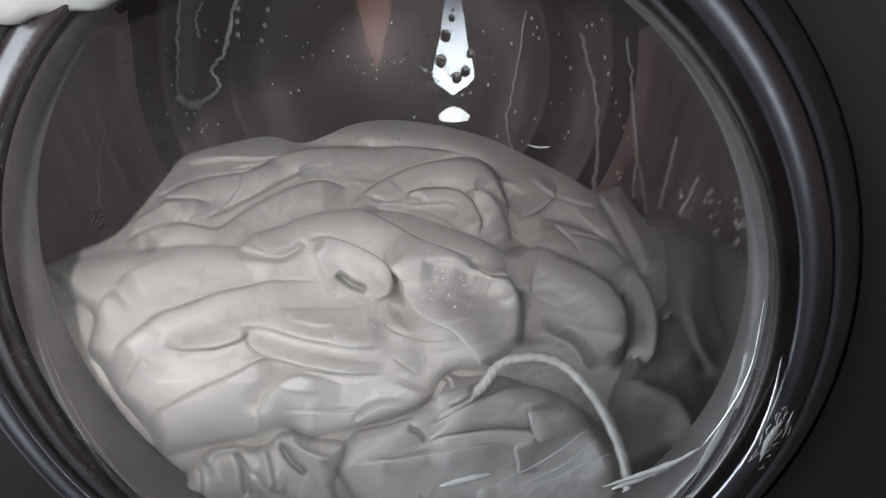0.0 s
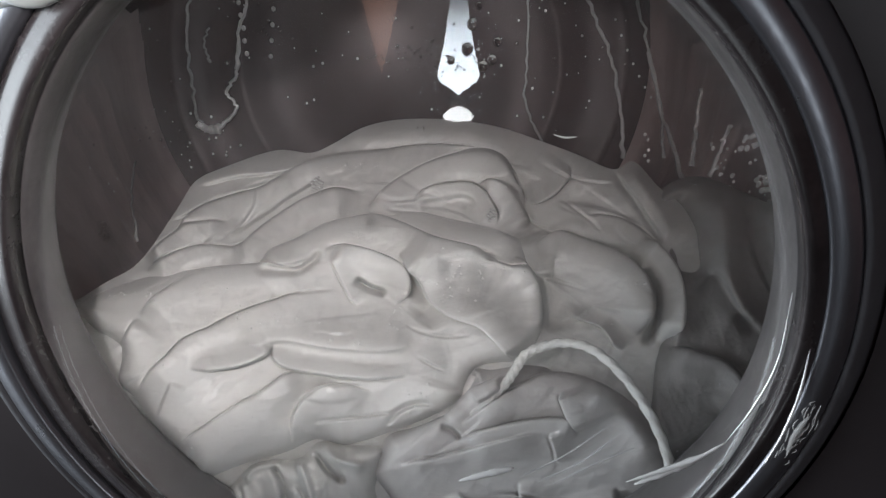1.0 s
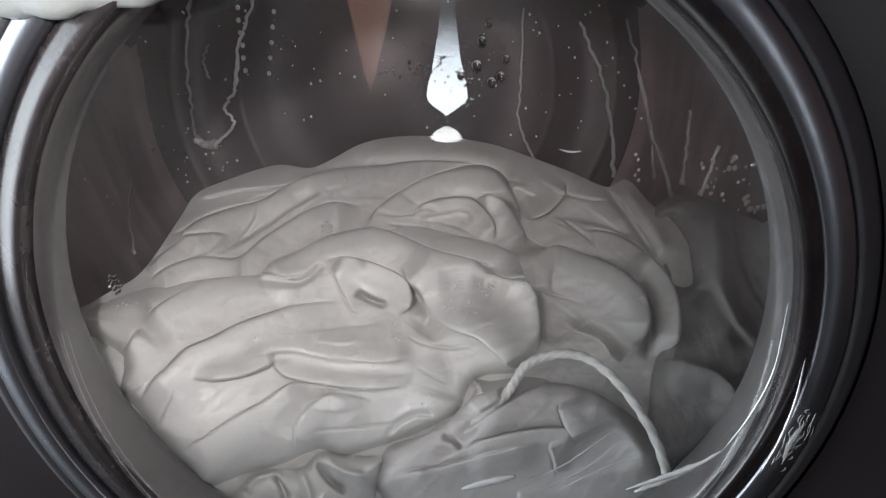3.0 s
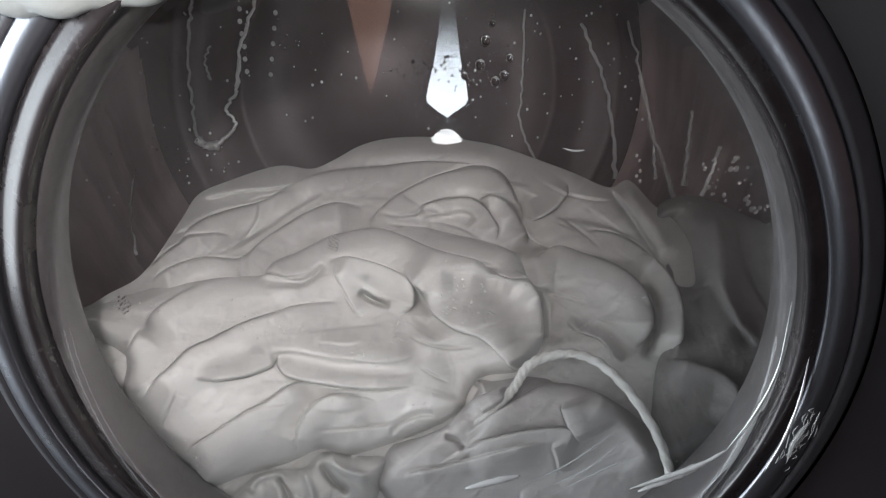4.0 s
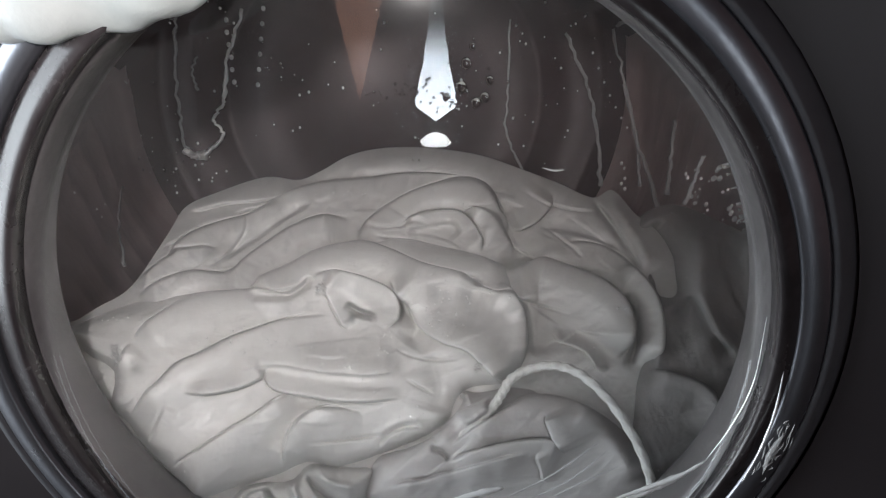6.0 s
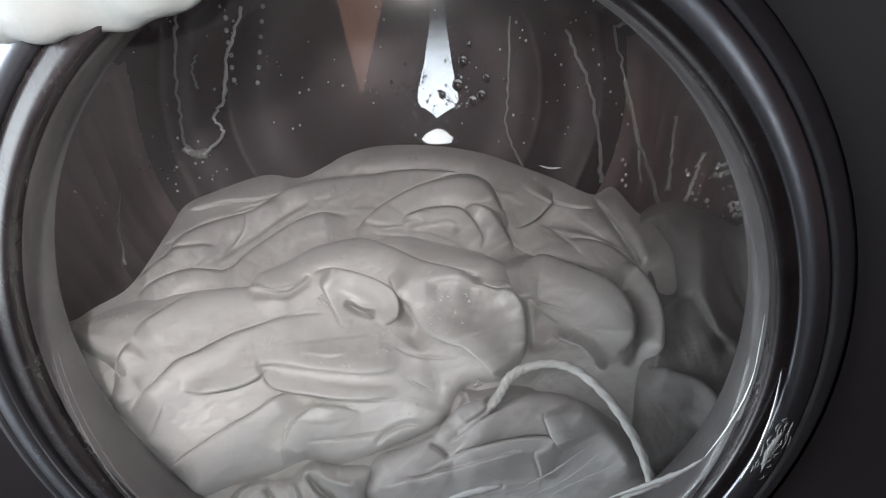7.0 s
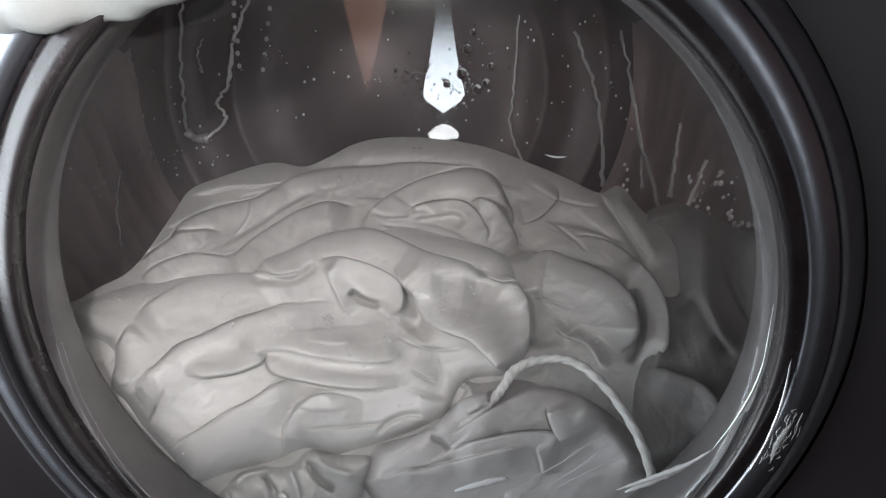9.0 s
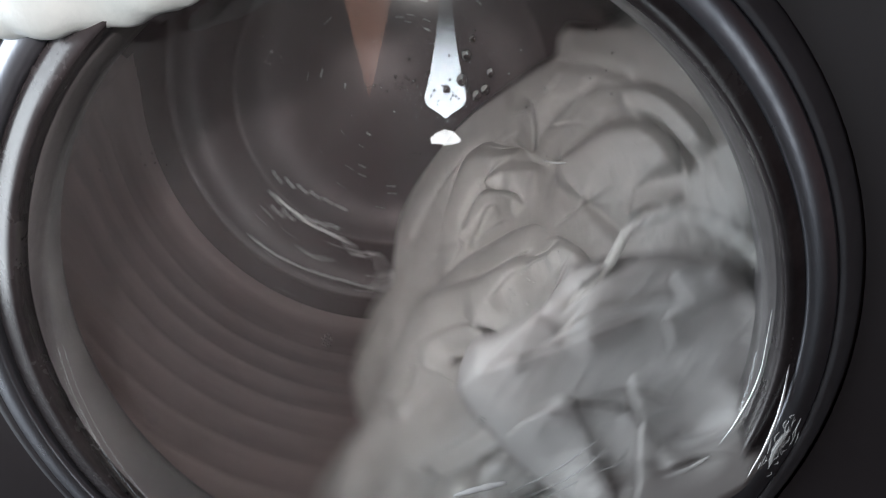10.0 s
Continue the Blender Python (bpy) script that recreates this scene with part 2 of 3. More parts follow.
BOWL = [(0.1592, 0.0090), (0.1570, 0.0116), (0.1535, 0.0135), (0.1490, 0.0143), (0.1460, 0.0145), (0.1440, 0.0145), (0.10, 0.0145), (0.05, 0.0145), (0.0, 0.0145)]


def leaning(x, y, z):
    """Lean the bowl's face: its foot comes forward, its top goes back."""
    return Vector((x, y + LEAN * z, z))


def on_glass(x, z, off=0.0):
    """The place in the door's space on the glass, off metres towards the room."""
    p = leaning(x, bowl_depth(math.hypot(x, z)), z)
    return p + Vector((0, -0.0030 - off, 0))


def make_door():
    door = thing("machine_door", "", "")
    door.parent = machine
    door.matrix_world = DOOR
    bezel = lathe([(0.1698, 0.008), (0.1700, -0.0030), (0.1708, -0.0052), (0.1722, -0.0060), (0.1780, -0.0046), (0.1822, -0.0030), (0.1834, -0.0018), (0.1834, 0.008)], 200)
    part("bezel", bezel, GREY_RING, door, "glossy blue-grey door bezel").location = (-0.0030, 0, 0)
    outer = lathe([(0.1836, 0.008), (0.1836, -0.0016), (0.1846, -0.0026), (0.187, -0.0020), (0.193, 0.003), (0.199, 0.010), (0.202, 0.018)], 200)
    part("door_frame", outer, FRAME, door, "matt dark outer door ring").location = (-0.0030, 0, 0)
    trim = lathe([(0.1722, 0.006), (0.1720, -0.0020), (0.1712, -0.0030), (0.1680, -0.0042), (0.1640, -0.0058), (0.1604, -0.0072), (0.1593, -0.0070), (0.1589, -0.0050), (0.1589, 0.003), (0.163, 0.006)], 200)
    part("inner_trim", trim, DARK_RING, door, "glossy black inner door ring")
    inn = [(r, y - 0.0030) for r, y in BOWL]
    bm = lathe(BOWL + inn[::-1], 200)
    for v in bm.verts:
        v.co = leaning(*v.co)
    bowl = part("glass", bm, GLASS, door, "clear porthole glass, wet with drips")
    bowl.visible_shadow = False
    return door


door = make_door()
gasket = part("door_gasket", lathe([(0.1635, 0.0045), (0.1600, 0.0035), (0.1588, 0.0045), (0.1578, 0.008), (0.1570, 0.014), (0.1570, 0.026), (0.160, 0.032), (0.180, 0.045), (0.215, 0.060),
                                    (0.225, 0.050), (0.215, 0.040), (0.18, 0.026), (0.170, 0.014), (0.168, 0.002)], 200), RUBBER, machine, "grey rubber door gasket")
gasket.matrix_world = DOOR

# ---- the drum ----
drum = thing("drum", "brushed steel washing drum, wet inside", "drum", at=(0, 0, AXIS))


def make_drum():
    grooves = [(0.236 - d, y + o) for y in (0.125, 0.16, 0.195, 0.23, 0.265, 0.30, 0.335) for d, o in ((0, -0.006), (0.0010, -0.003), (0.0014, 0), (0.0010, 0.003), (0, 0.006))]
    shell = [(0.228, 0.072), (0.232, 0.074), (0.235, 0.084), (0.236, 0.10)] + grooves + [(0.236, 0.385), (0.232, 0.394), (0.224, 0.398),
             (0.224, 0.402), (0.240, 0.398), (0.240, 0.10), (0.238, 0.074), (0.232, 0.068), (0.227, 0.069)]
    part("shell", lathe(shell, 192), STEEL, drum, "steel drum wall")
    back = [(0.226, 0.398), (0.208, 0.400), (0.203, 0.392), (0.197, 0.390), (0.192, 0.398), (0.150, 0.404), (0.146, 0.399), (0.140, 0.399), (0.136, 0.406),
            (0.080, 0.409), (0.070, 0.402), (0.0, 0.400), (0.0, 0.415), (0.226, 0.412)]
    part("back_plate", lathe(back, 192), STEEL_DARKENED, drum, "pressed steel back plate, darkened as if in shade")


make_drum()

# ---- the wash ----
# The heap lies against the door glass and rises towards the drum's back. Its face is laid out by u across and v down
# the camera's view, cast from the camera's place, so it is shaped to fit that view; h is the height of the cloth above
# the heap's even face.
VIEWPOINT = Vector((-0.0205, -0.2864, 0.5878))
VIEW_TURN = pose(0, 0, 0, 90 - 18.8, 0, -5.9).to_3x3()
FX, FY, FZ = (np.array(VIEW_TURN @ Vector(e)) for e in ((1, 0, 0), (0, 1, 0), (0, 0, -1)))


def lay(u, v, h):
    """Points of the heap's face, as an array of places in the world."""
    u, v, h = (np.asarray(q, float) for q in (u, v, h))
    a, b = (u - 784) / 1305, (441 - v) / 1305
    way = FZ + a[..., None] * FX + b[..., None] * FY
    s = b + 0.336
    d = 0.41 - 0.098 * s + 1.017 * s * s - 0.05 * a * a
    # keep inside the drum: r < 0.228
    e = np.array(VIEWPOINT) - np.array((0, 0, AXIS))
    A = way[..., 0] ** 2 + way[..., 2] ** 2
    B = e[0] * way[..., 0] + e[2] * way[..., 2]
    C = e[0] ** 2 + e[2] ** 2 - 0.226 ** 2
    reach = (-B + np.sqrt(np.maximum(B * B - A * C, 0))) / A
    reach = np.minimum(reach, (0.385 - e[1]) / np.maximum(way[..., 1], 0.1))
    k = 0.02
    m = np.clip(0.5 + 0.5 * (reach - d) / k, 0, 1)
    d = reach * (1 - m) + d * m - k * m * (1 - m)
    d = np.minimum(d - h, reach)
    # keep behind the glass
    g = DOOR.to_3x3() @ Vector((0, 1, -0.287)).normalized()
    glass = (DOOR.translation - VIEWPOINT + 0.048 * g).dot(g) / (way @ np.array(g))
    k = 0.008
    m = np.clip(0.5 + 0.5 * (d - glass) / k, 0, 1)
    d = glass * (1 - m) + d * m + k * m * (1 - m)
    return np.array(VIEWPOINT) + d[..., None] * way


def inside(poly, u, v):
    hit = np.zeros(u.shape, bool)
    x0, y0 = poly[-1]
    for x1, y1 in poly:
        c = (y0 > v) != (y1 > v)
        hit ^= c & (u < (x1 - x0) * (v - y0) / ((y1 - y0) or 1e-9) + x0)
        x0, y0 = x1, y1
    return hit


def nearest(line, u, v, closed=False):
    """Distance to a line, the side (positive below a line drawn to the right), how far along, and the nearest point."""
    best = np.full(u.shape, 1e9)
    side, along, nu, nv = (np.zeros(u.shape) for _ in range(4))
    pts = list(line) + ([line[0]] if closed else [])
    n = len(pts) - 1
    for i in range(n):
        (x0, y0), (x1, y1) = pts[i], pts[i + 1]
        dx, dy = x1 - x0, y1 - y0
        t = np.clip(((u - x0) * dx + (v - y0) * dy) / (dx * dx + dy * dy + 1e-9), 0, 1)
        px, py = x0 + t * dx, y0 + t * dy
        d = (u - px) ** 2 + (v - py) ** 2
        w = d < best
        best = np.where(w, d, best)
        side = np.where(w, dx * (v - y0) - dy * (u - x0), side)
        along = np.where(w, (i + t) / n, along)
        nu, nv = np.where(w, px, nu), np.where(w, py, nv)
    return np.sqrt(best), side, along, nu, nv


OVERHANG = 0.8


def fold(h, above, below, *line, end=0.35):
    """One fold: a ridge h millimetres high (a crease if below 0) that falls off over the widths above and below its line."""
    return (h * 0.00145, above, below, arc(line, 5), end)


def wrinkles(n, seed, lo, hi, lean, h=(1.2, 3.6), reach=(60, 190), flip=0.35):
    """Small folds strewn over a stretch of cloth; lean: their slope in degrees at its left and right ends."""
    rng = random.Random(seed)
    out = []
    for _ in range(n):
        u, v = rng.uniform(lo[0], hi[0]), rng.uniform(lo[1], hi[1])
        a = lean[0] + (lean[1] - lean[0]) * (u - lo[0]) / (hi[0] - lo[0]) + rng.gauss(0, 6)
        bend, size = rng.gauss(0, 9), rng.uniform(*reach)
        pts = []
        for k in range(4):
            pts.append((u, v))
            u, v = u + size / 3 * math.cos(radians(a)), v + size / 3 * math.sin(radians(a))
            a += bend
        wide, crisp = rng.uniform(12, 34), rng.uniform(2.5, 5.0)
        below_crisp = rng.random() > flip
        out.append(fold(rng.uniform(*h), wide if below_crisp else crisp, crisp if below_crisp else wide, *pts, end=0.8))
        if rng.random() < 0.3:
            # a tight crease in the fold's shadow side
            slip = 5 if below_crisp else -5
            out.append(fold(-rng.uniform(1.5, 3.0), 3.5, 3.5, *[(x, y + slip) for x, y in pts], end=0.9))
    return out


def drape(u, v, folds):
    """Heights of the folds, and how far their crests lean over sideways."""
    h, du, dv = (np.zeros(u.shape) for _ in range(3))
    for hh, wa, wb, line, end in folds:
        w = 3 * max(wa, wb)
        lo, hi = line.min(0) - w, line.max(0) + w
        sel = (u > lo[0]) & (u < hi[0]) & (v > lo[1]) & (v < hi[1])
        d, s, al, nu, nv = nearest(line, u[sel], v[sel])
        ww = np.where(s > 0, wb, wa)
        taper = np.clip(np.minimum(al, 1 - al) / (end * 0.5 + 1e-6), 0, 1)
        taper = taper * taper * (3 - 2 * taper)
        # a taut slope on the wide side, with a rounded lip; a quick fall on the crisp one, into a tucked crease
        plump = np.exp(-0.55 * d / ww - 0.4 * (d / ww) ** 2) * (1 - 0.14 * np.exp(-d / 4.0))
        fall = 0.86 * np.exp(-(d / (0.7 * ww)) ** 2) - 0.16 * np.exp(-((d - 6.0) / 4.0) ** 2) * (max(wa, wb) > 12)
        h[sel] += hh * np.where(ww > 12, plump, fall) * taper
        if hh > 0 and max(wa, wb) > 2.2 * min(wa, wb):
            # the crest overhangs its crisp side
            side = 1 if wb < wa else -1
            seg = np.clip((al * (len(line) - 1)).astype(int), 0, len(line) - 2)
            t = line[seg + 1] - line[seg]
            t = t / (np.hypot(t[:, 0], t[:, 1])[:, None] + 1e-9)
            lean = side * OVERHANG * hh * 1000 * np.exp(-(d / 9.0) ** 2) * taper
            du[sel] += -t[:, 1] * lean
            dv[sel] += t[:, 0] * lean
    return h, du, dv


def soft_noise(u, v, seed, size, stretch=1.0, turn=0.0):
    """Smooth noise from a few turned waves that bend one another."""
    rng = np.random.RandomState(seed)
    c, s = math.cos(radians(turn)), math.sin(radians(turn))
    x, y = (u * c + v * s) / (size * stretch), (-u * s + v * c) / size
    out = np.zeros(u.shape)
    for k in range(6):
        a, p, q = rng.uniform(0, 2 * math.pi, 3)
        f = 0.7 * 1.35 ** k
        out += np.sin(f * (math.cos(a) * x + math.sin(a) * y) * 2 + p + 1.4 * np.sin(f * (y * math.cos(q) - x * math.sin(q)) + q)) / (1 + 0.5 * k)
    return out / 3.0


def garment(name, outline, folds, base, mat, parent=None, label="", seed=1, step=3.0, hem=9.0, thick=0.014, grain=0.9, turn=-25):
    poly = arc(list(outline) + [outline[0]], 6)[:-1]
    lo, hi = poly.min(0) - 2 * step, poly.max(0) + 2 * step
    us, vs = np.arange(lo[0], hi[0], step), np.arange(lo[1], hi[1], step)
    u, v = np.meshgrid(us, vs)
    ins = inside(poly, u, v)
    d, _, _, nu, nv = nearest(poly, u, v, True)
    cell = ins[:-1, :-1] | ins[1:, :-1] | ins[:-1, 1:] | ins[1:, 1:]
    used = np.zeros(u.shape, bool)
    for a in (slice(0, -1), slice(1, None)):
        for b in (slice(0, -1), slice(1, None)):
            used[a, b] |= cell
    u, v = np.where(ins, u, nu), np.where(ins, v, nv)
    d = np.where(ins, d, 0.0)
    h, du, dv = drape(u, v, folds)
    edge = 1 - np.exp(-(d / hem) ** 2)
    su, sv = u + du * edge, v + dv * edge
    crease = sum(k * (0.5 - np.sqrt(soft_noise(u, v, seed + s, size, stretch, turn + lean) ** 2 + 0.0012))
                 for k, s, size, stretch, lean in ((2.2, 0, 60, 3.4, 0), (1.6, 3, 30, 3.6, 14), (0.9, 7, 16, 3.0, -16), (0.4, 9, 8, 2.4, 25)))
    h += 0.001 * grain * crease
    h += base * 0.001 * (1 - np.exp(-(d / (1.6 * hem)) ** 1.0)) + 0.0035 * (1 - np.exp(-(d / hem) ** 1.3)) - 0.001
    idx = -np.ones(u.shape, int)
    idx[used] = np.arange(used.sum())
    front = lay(su[used], sv[used], h[used])
    back = lay(u[used], v[used], h[used] * 0.4 - thick)
    quads = np.stack([idx[:-1, :-1], idx[:-1, 1:], idx[1:, 1:], idx[1:, :-1]], -1)[cell]
    n = len(front)
    count = defaultdict(int)
    for q in quads:
        for i in range(4):
            count[(q[i], q[(i + 1) % 4])] += 1
    rim = [(a, b) for a, b in count if (b, a) not in count]
    faces = [tuple(q) for q in quads] + [tuple(n + i for i in q[::-1]) for q in quads] + [(b, a, a + n, b + n) for a, b in rim]
    me = bpy.data.meshes.new(name)
    me.from_pydata(np.vstack([front, back]).tolist(), [], [tuple(int(i) for i in f) for f in faces])
    me.validate()
    me.materials.append(mat)
    me.shade_smooth()
    ob = new(name, me)
    ob.parent = parent
    if label:
        tagged(ob, label)
    return ob


sheet = garment(
    "bed_sheet", [(100, 590), (170, 545), (235, 505), (300, 412), (330, 366), (380, 342), (470, 313), (530, 318), (570, 302), (620, 275), (680, 262), (760, 262),
                  (850, 275), (930, 302), (990, 325), (1050, 350), (1085, 337), (1125, 378), (1180, 430), (1230, 560), (1240, 720), (1200, 830), (1140, 940), (600, 960), (300, 900), (170, 740)],
    [fold(11, 5, 44, (440, 388), (500, 356), (560, 337), (640, 329), (720, 320), (790, 321), (840, 335), (872, 358), (893, 384)),
     fold(-7, 14, 5, (500, 338), (580, 318), (680, 313), (770, 313), (840, 328), (890, 362)),
     fold(13, 5, 40, (632, 424), (676, 388), (720, 360), (760, 343), (800, 336), (834, 341), (858, 358), (878, 385), (903, 410), end=0.2),
     fold(10, 4, 16, (712, 408), (745, 388), (800, 382), (824, 394), (842, 420), (854, 446)),
     fold(-6, 4, 14, (720, 412), (760, 402), (800, 398), (818, 412)),
     fold(9, 5, 20, (822, 378), (850, 378), (872, 398), (892, 425), (906, 452)),
     fold(-16, 26, 24, (882, 352), (902, 405), (916, 438), (930, 470)),
     fold(9, 30, 5, (902, 402), (938, 388), (960, 368), (978, 342)),
     fold(6, 40, 24, (930, 318), (990, 345), (1035, 385), (1080, 440)),
     fold(-5, 20, 8, (950, 400), (1010, 408), (1060, 422), (1110, 446)),
     fold(5, 5, 26, (1000, 432), (1060, 440), (1100, 462), (1128, 492)),
     fold(-8, 6, 10, (1048, 350), (1084, 396), (1114, 440), (1138, 476)),
     fold(8, 14, 20, (1078, 345), (1106, 385), (1136, 430), (1160, 480)),
     fold(18, 5, 56, (918, 480), (958, 473), (1000, 487), (1050, 505), (1082, 527), (1102, 556), (1106, 596), (1092, 636)),
     fold(-9, 13, 4, (910, 456), (960, 460), (1012, 476), (1068, 498), (1102, 522)),
     fold(15, 5, 22, (1096, 470), (1132, 502), (1154, 540), (1162, 590), (1156, 655)),
     fold(-10, 10, 12, (1108, 515), (1128, 560), (1128, 605), (1112, 655)),
     fold(9, 12, 4, (975, 588), (1010, 598), (1042, 611), (1062, 634), (1072, 660)),
     fold(-8, 26, 12, (935, 520), (944, 570), (950, 630)),
     fold(8, 5, 30, (300, 462), (335, 424), (390, 402), (450, 386), (510, 360)),
     fold(11, 5, 40, (372, 494), (420, 486), (452, 458), (492, 430), (532, 406), (574, 392), (622, 390)),
     fold(-6, 14, 5, (396, 462), (450, 424), (500, 388), (556, 356)),
     fold(7, 4, 28, (240, 500), (290, 468), (330, 448), (392, 440)),
     fold(7, 4, 24, (246, 528), (300, 498), (350, 487), (410, 492)),
     fold(6, 22, 5, (330, 372), (400, 352), (470, 344), (540, 332)),
     fold(6, 30, 30, (600, 300), (700, 285), (800, 290), (880, 315))]
    + wrinkles(34, 31, (230, 300), (1120, 540), (-34, 46), h=(0.7, 1.9)),
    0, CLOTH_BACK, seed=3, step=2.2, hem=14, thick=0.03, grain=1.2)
tagged(sheet, "wet white cotton sheet bunched at the back of the drum", "laundry", "wet wash in the drum")

grey = garment(
    "grey_cloth", [(1120, 395), (1150, 372), (1190, 362), (1235, 374), (1290, 402), (1345, 440), (1360, 540), (1340, 640), (1300, 720), (1260, 800), (1190, 880), (1120, 860), (1120, 700), (1150, 560)],
    [fold(-14, 20, 26, (1150, 390), (1180, 450), (1190, 545)), fold(10, 20, 30, (1235, 380), (1245, 450), (1250, 540), (1290, 640)),
     fold(10, 8, 24, (1145, 658), (1200, 672), (1245, 690), (1265, 725), (1240, 775)), fold(-8, 12, 16, (1190, 560), (1225, 530), (1260, 580), (1300, 640))]
    + wrinkles(9, 32, (1130, 380), (1330, 760), (95, 65)),
    9, CLOTH_GREY_DIMMED, seed=8, grain=0.6, turn=80)
tagged(grey, "grey muslin cloth, darkened for dim light, hanging limp against the drum wall", "laundry", "wet wash in the drum")

shirt = garment(
    "white_shirt", [(120, 580), (200, 545), (330, 512), (420, 505), (490, 475), (560, 442), (620, 428), (670, 418), (720, 420), (790, 436), (850, 450), (895, 470), (915, 515), (934, 560), (935, 620),
                    (905, 676), (830, 692), (800, 740), (770, 765), (690, 800), (600, 826), (550, 815), (500, 838), (430, 858), (350, 884), (318, 848), (262, 792), (228, 746), (200, 716), (205, 660), (150, 620)],
    [fold(15, 4, 46, (440, 520), (484, 488), (522, 463), (572, 450), (632, 440), (682, 453), (740, 478), (800, 494), (862, 510), end=0.2),
     fold(-5, 10, 4, (650, 430), (702, 456), (752, 474), (812, 488), (866, 498)),
     fold(6, 5, 22, (650, 420), (720, 421), (786, 436), (850, 452), (898, 480)),
     fold(-9, 8, 8, (436, 526), (500, 523), (532, 512), (556, 488)),
     fold(9, 4, 48, (236, 602), (270, 575), (312, 548), (352, 529), (402, 521), (460, 521), (520, 520)),
     fold(5, 4, 26, (203, 720), (207, 672), (221, 636), (240, 604)),
     fold(12, 5, 20, (556, 487), (602, 491), (652, 505), (689, 525), (696, 551), (682, 580)),
     fold(-15, 7, 7, (614, 536), (640, 552), (670, 561)),
     fold(6, 18, 4, (574, 492), (596, 533), (622, 582)),
     fold(-11, 18, 16, (700, 512), (722, 545), (740, 580), (720, 610)),
     fold(12, 42, 5, (690, 492), (736, 530), (752, 564), (790, 590), (834, 606), (872, 640), (902, 676), end=0.2),
     fold(-5, 4, 22, (756, 503), (806, 507), (848, 518), (884, 530)),
     fold(7, 4, 16, (836, 510), (872, 522), (906, 530), (926, 566)),
     fold(8, 4, 16, (884, 498), (918, 534), (930, 580), (930, 640)),
     fold(9, 3.5, 46, (232, 742), (262, 706), (292, 680), (322, 650), (362, 632), (412, 606), (462, 588), (520, 570), (590, 556)),
     fold(-4, 5, 3, (262, 703), (322, 646), (362, 628), (412, 602), (470, 582)),
     fold(7, 16, 4, (326, 692), (400, 681), (442, 668), (474, 650)),
     fold(6, 18, 5, (474, 648), (490, 678), (540, 690), (620, 700), (720, 700)),
     fold(6, 34, 14, (400, 650), (490, 634), (560, 644), (660, 652), (720, 640)),
     fold(8, 3.5, 46, (302, 832), (342, 812), (382, 786), (422, 760), (456, 742), (492, 715), (526, 690)),
     fold(2, 4, 26, (266, 792), (284, 752), (302, 712)),
     fold(6, 4, 52, (508, 828), (518, 780), (538, 746), (574, 728), (650, 732)),
     fold(-5, 20, 5, (500, 800), (512, 756), (540, 730), (590, 718)),
     fold(-4, 8, 5, (668, 792), (690, 766), (720, 753), (752, 752)),
     fold(-4, 30, 30, (760, 620), (780, 680), (770, 730))]
    + wrinkles(22, 33, (180, 480), (880, 800), (-34, 36), h=(0.5, 1.3)),
    16, CLOTH, seed=5, step=2.0, grain=0.75, thick=0.02)
tagged(shirt, "wet white cotton shirt twisted into soft folds", "laundry", "wet wash in the drum")

gown = garment(
    "ivory_nightgown", [(770, 770), (800, 735), (822, 690), (850, 690), (900, 682), (960, 688), (1020, 704), (1080, 740), (1150, 800), (1178, 880), (1150, 970), (1070, 1060), (950, 1120), (850, 1110), (745, 1000), (660, 900), (645, 860), (670, 805), (720, 792)],
    [fold(8, 5, 9, (786, 764), (800, 712), (816, 690), (826, 700)), fold(-7, 5, 8, (800, 745), (816, 718), (824, 700)),
     fold(7, 4, 40, (796, 792), (850, 760), (900, 730), (942, 708), (992, 705), (1042, 720), (1088, 750)),
     fold(-6, 12, 4, (926, 696), (980, 698), (1034, 712), (1078, 740)),
     fold(9, 44, 4, (974, 728), (988, 765), (1004, 799)),
     fold(8, 4, 36, (798, 818), (860, 801), (920, 788), (972, 785), (1004, 798)),
     fold(4, 14, 3, (954, 800), (965, 828), (969, 852)),
     fold(4, 4, 30, (690, 862), (770, 846), (850, 826), (940, 800)),
     fold(8, 5, 24, (682, 800), (738, 788), (780, 768), (802, 742), (852, 720), (892, 700)),
     fold(-4, 6, 6, (765, 790), (785, 798), (800, 815)), fold(5, 20, 26, (1020, 712), (1080, 765), (1130, 850)),
     fold(5, 10, 4, (820, 745), (846, 733), (872, 716)),
     fold(4, 5, 34, (790, 900), (830, 990), (860, 1100)), fold(5, 34, 4, (900, 880), (915, 980), (884, 1180)),
     fold(6, 4, 36, (1060, 890), (1050, 1000), (1070, 1170)), fold(5, 4, 30, (700, 960), (800, 930), (880, 940), (950, 1000)),
     fold(5, 20, 5, (930, 1030), (1010, 1010), (1090, 1050))]
    + wrinkles(14, 34, (660, 740), (1120, 1150), (-28, 30), h=(0.5, 1.5)),
    22, CLOTH_SHEER, seed=12, step=2.2, grain=0.8, turn=-20)
tagged(gown, "thin ivory nightgown with a drawcord, soaked", "laundry", "wet wash in the drum")

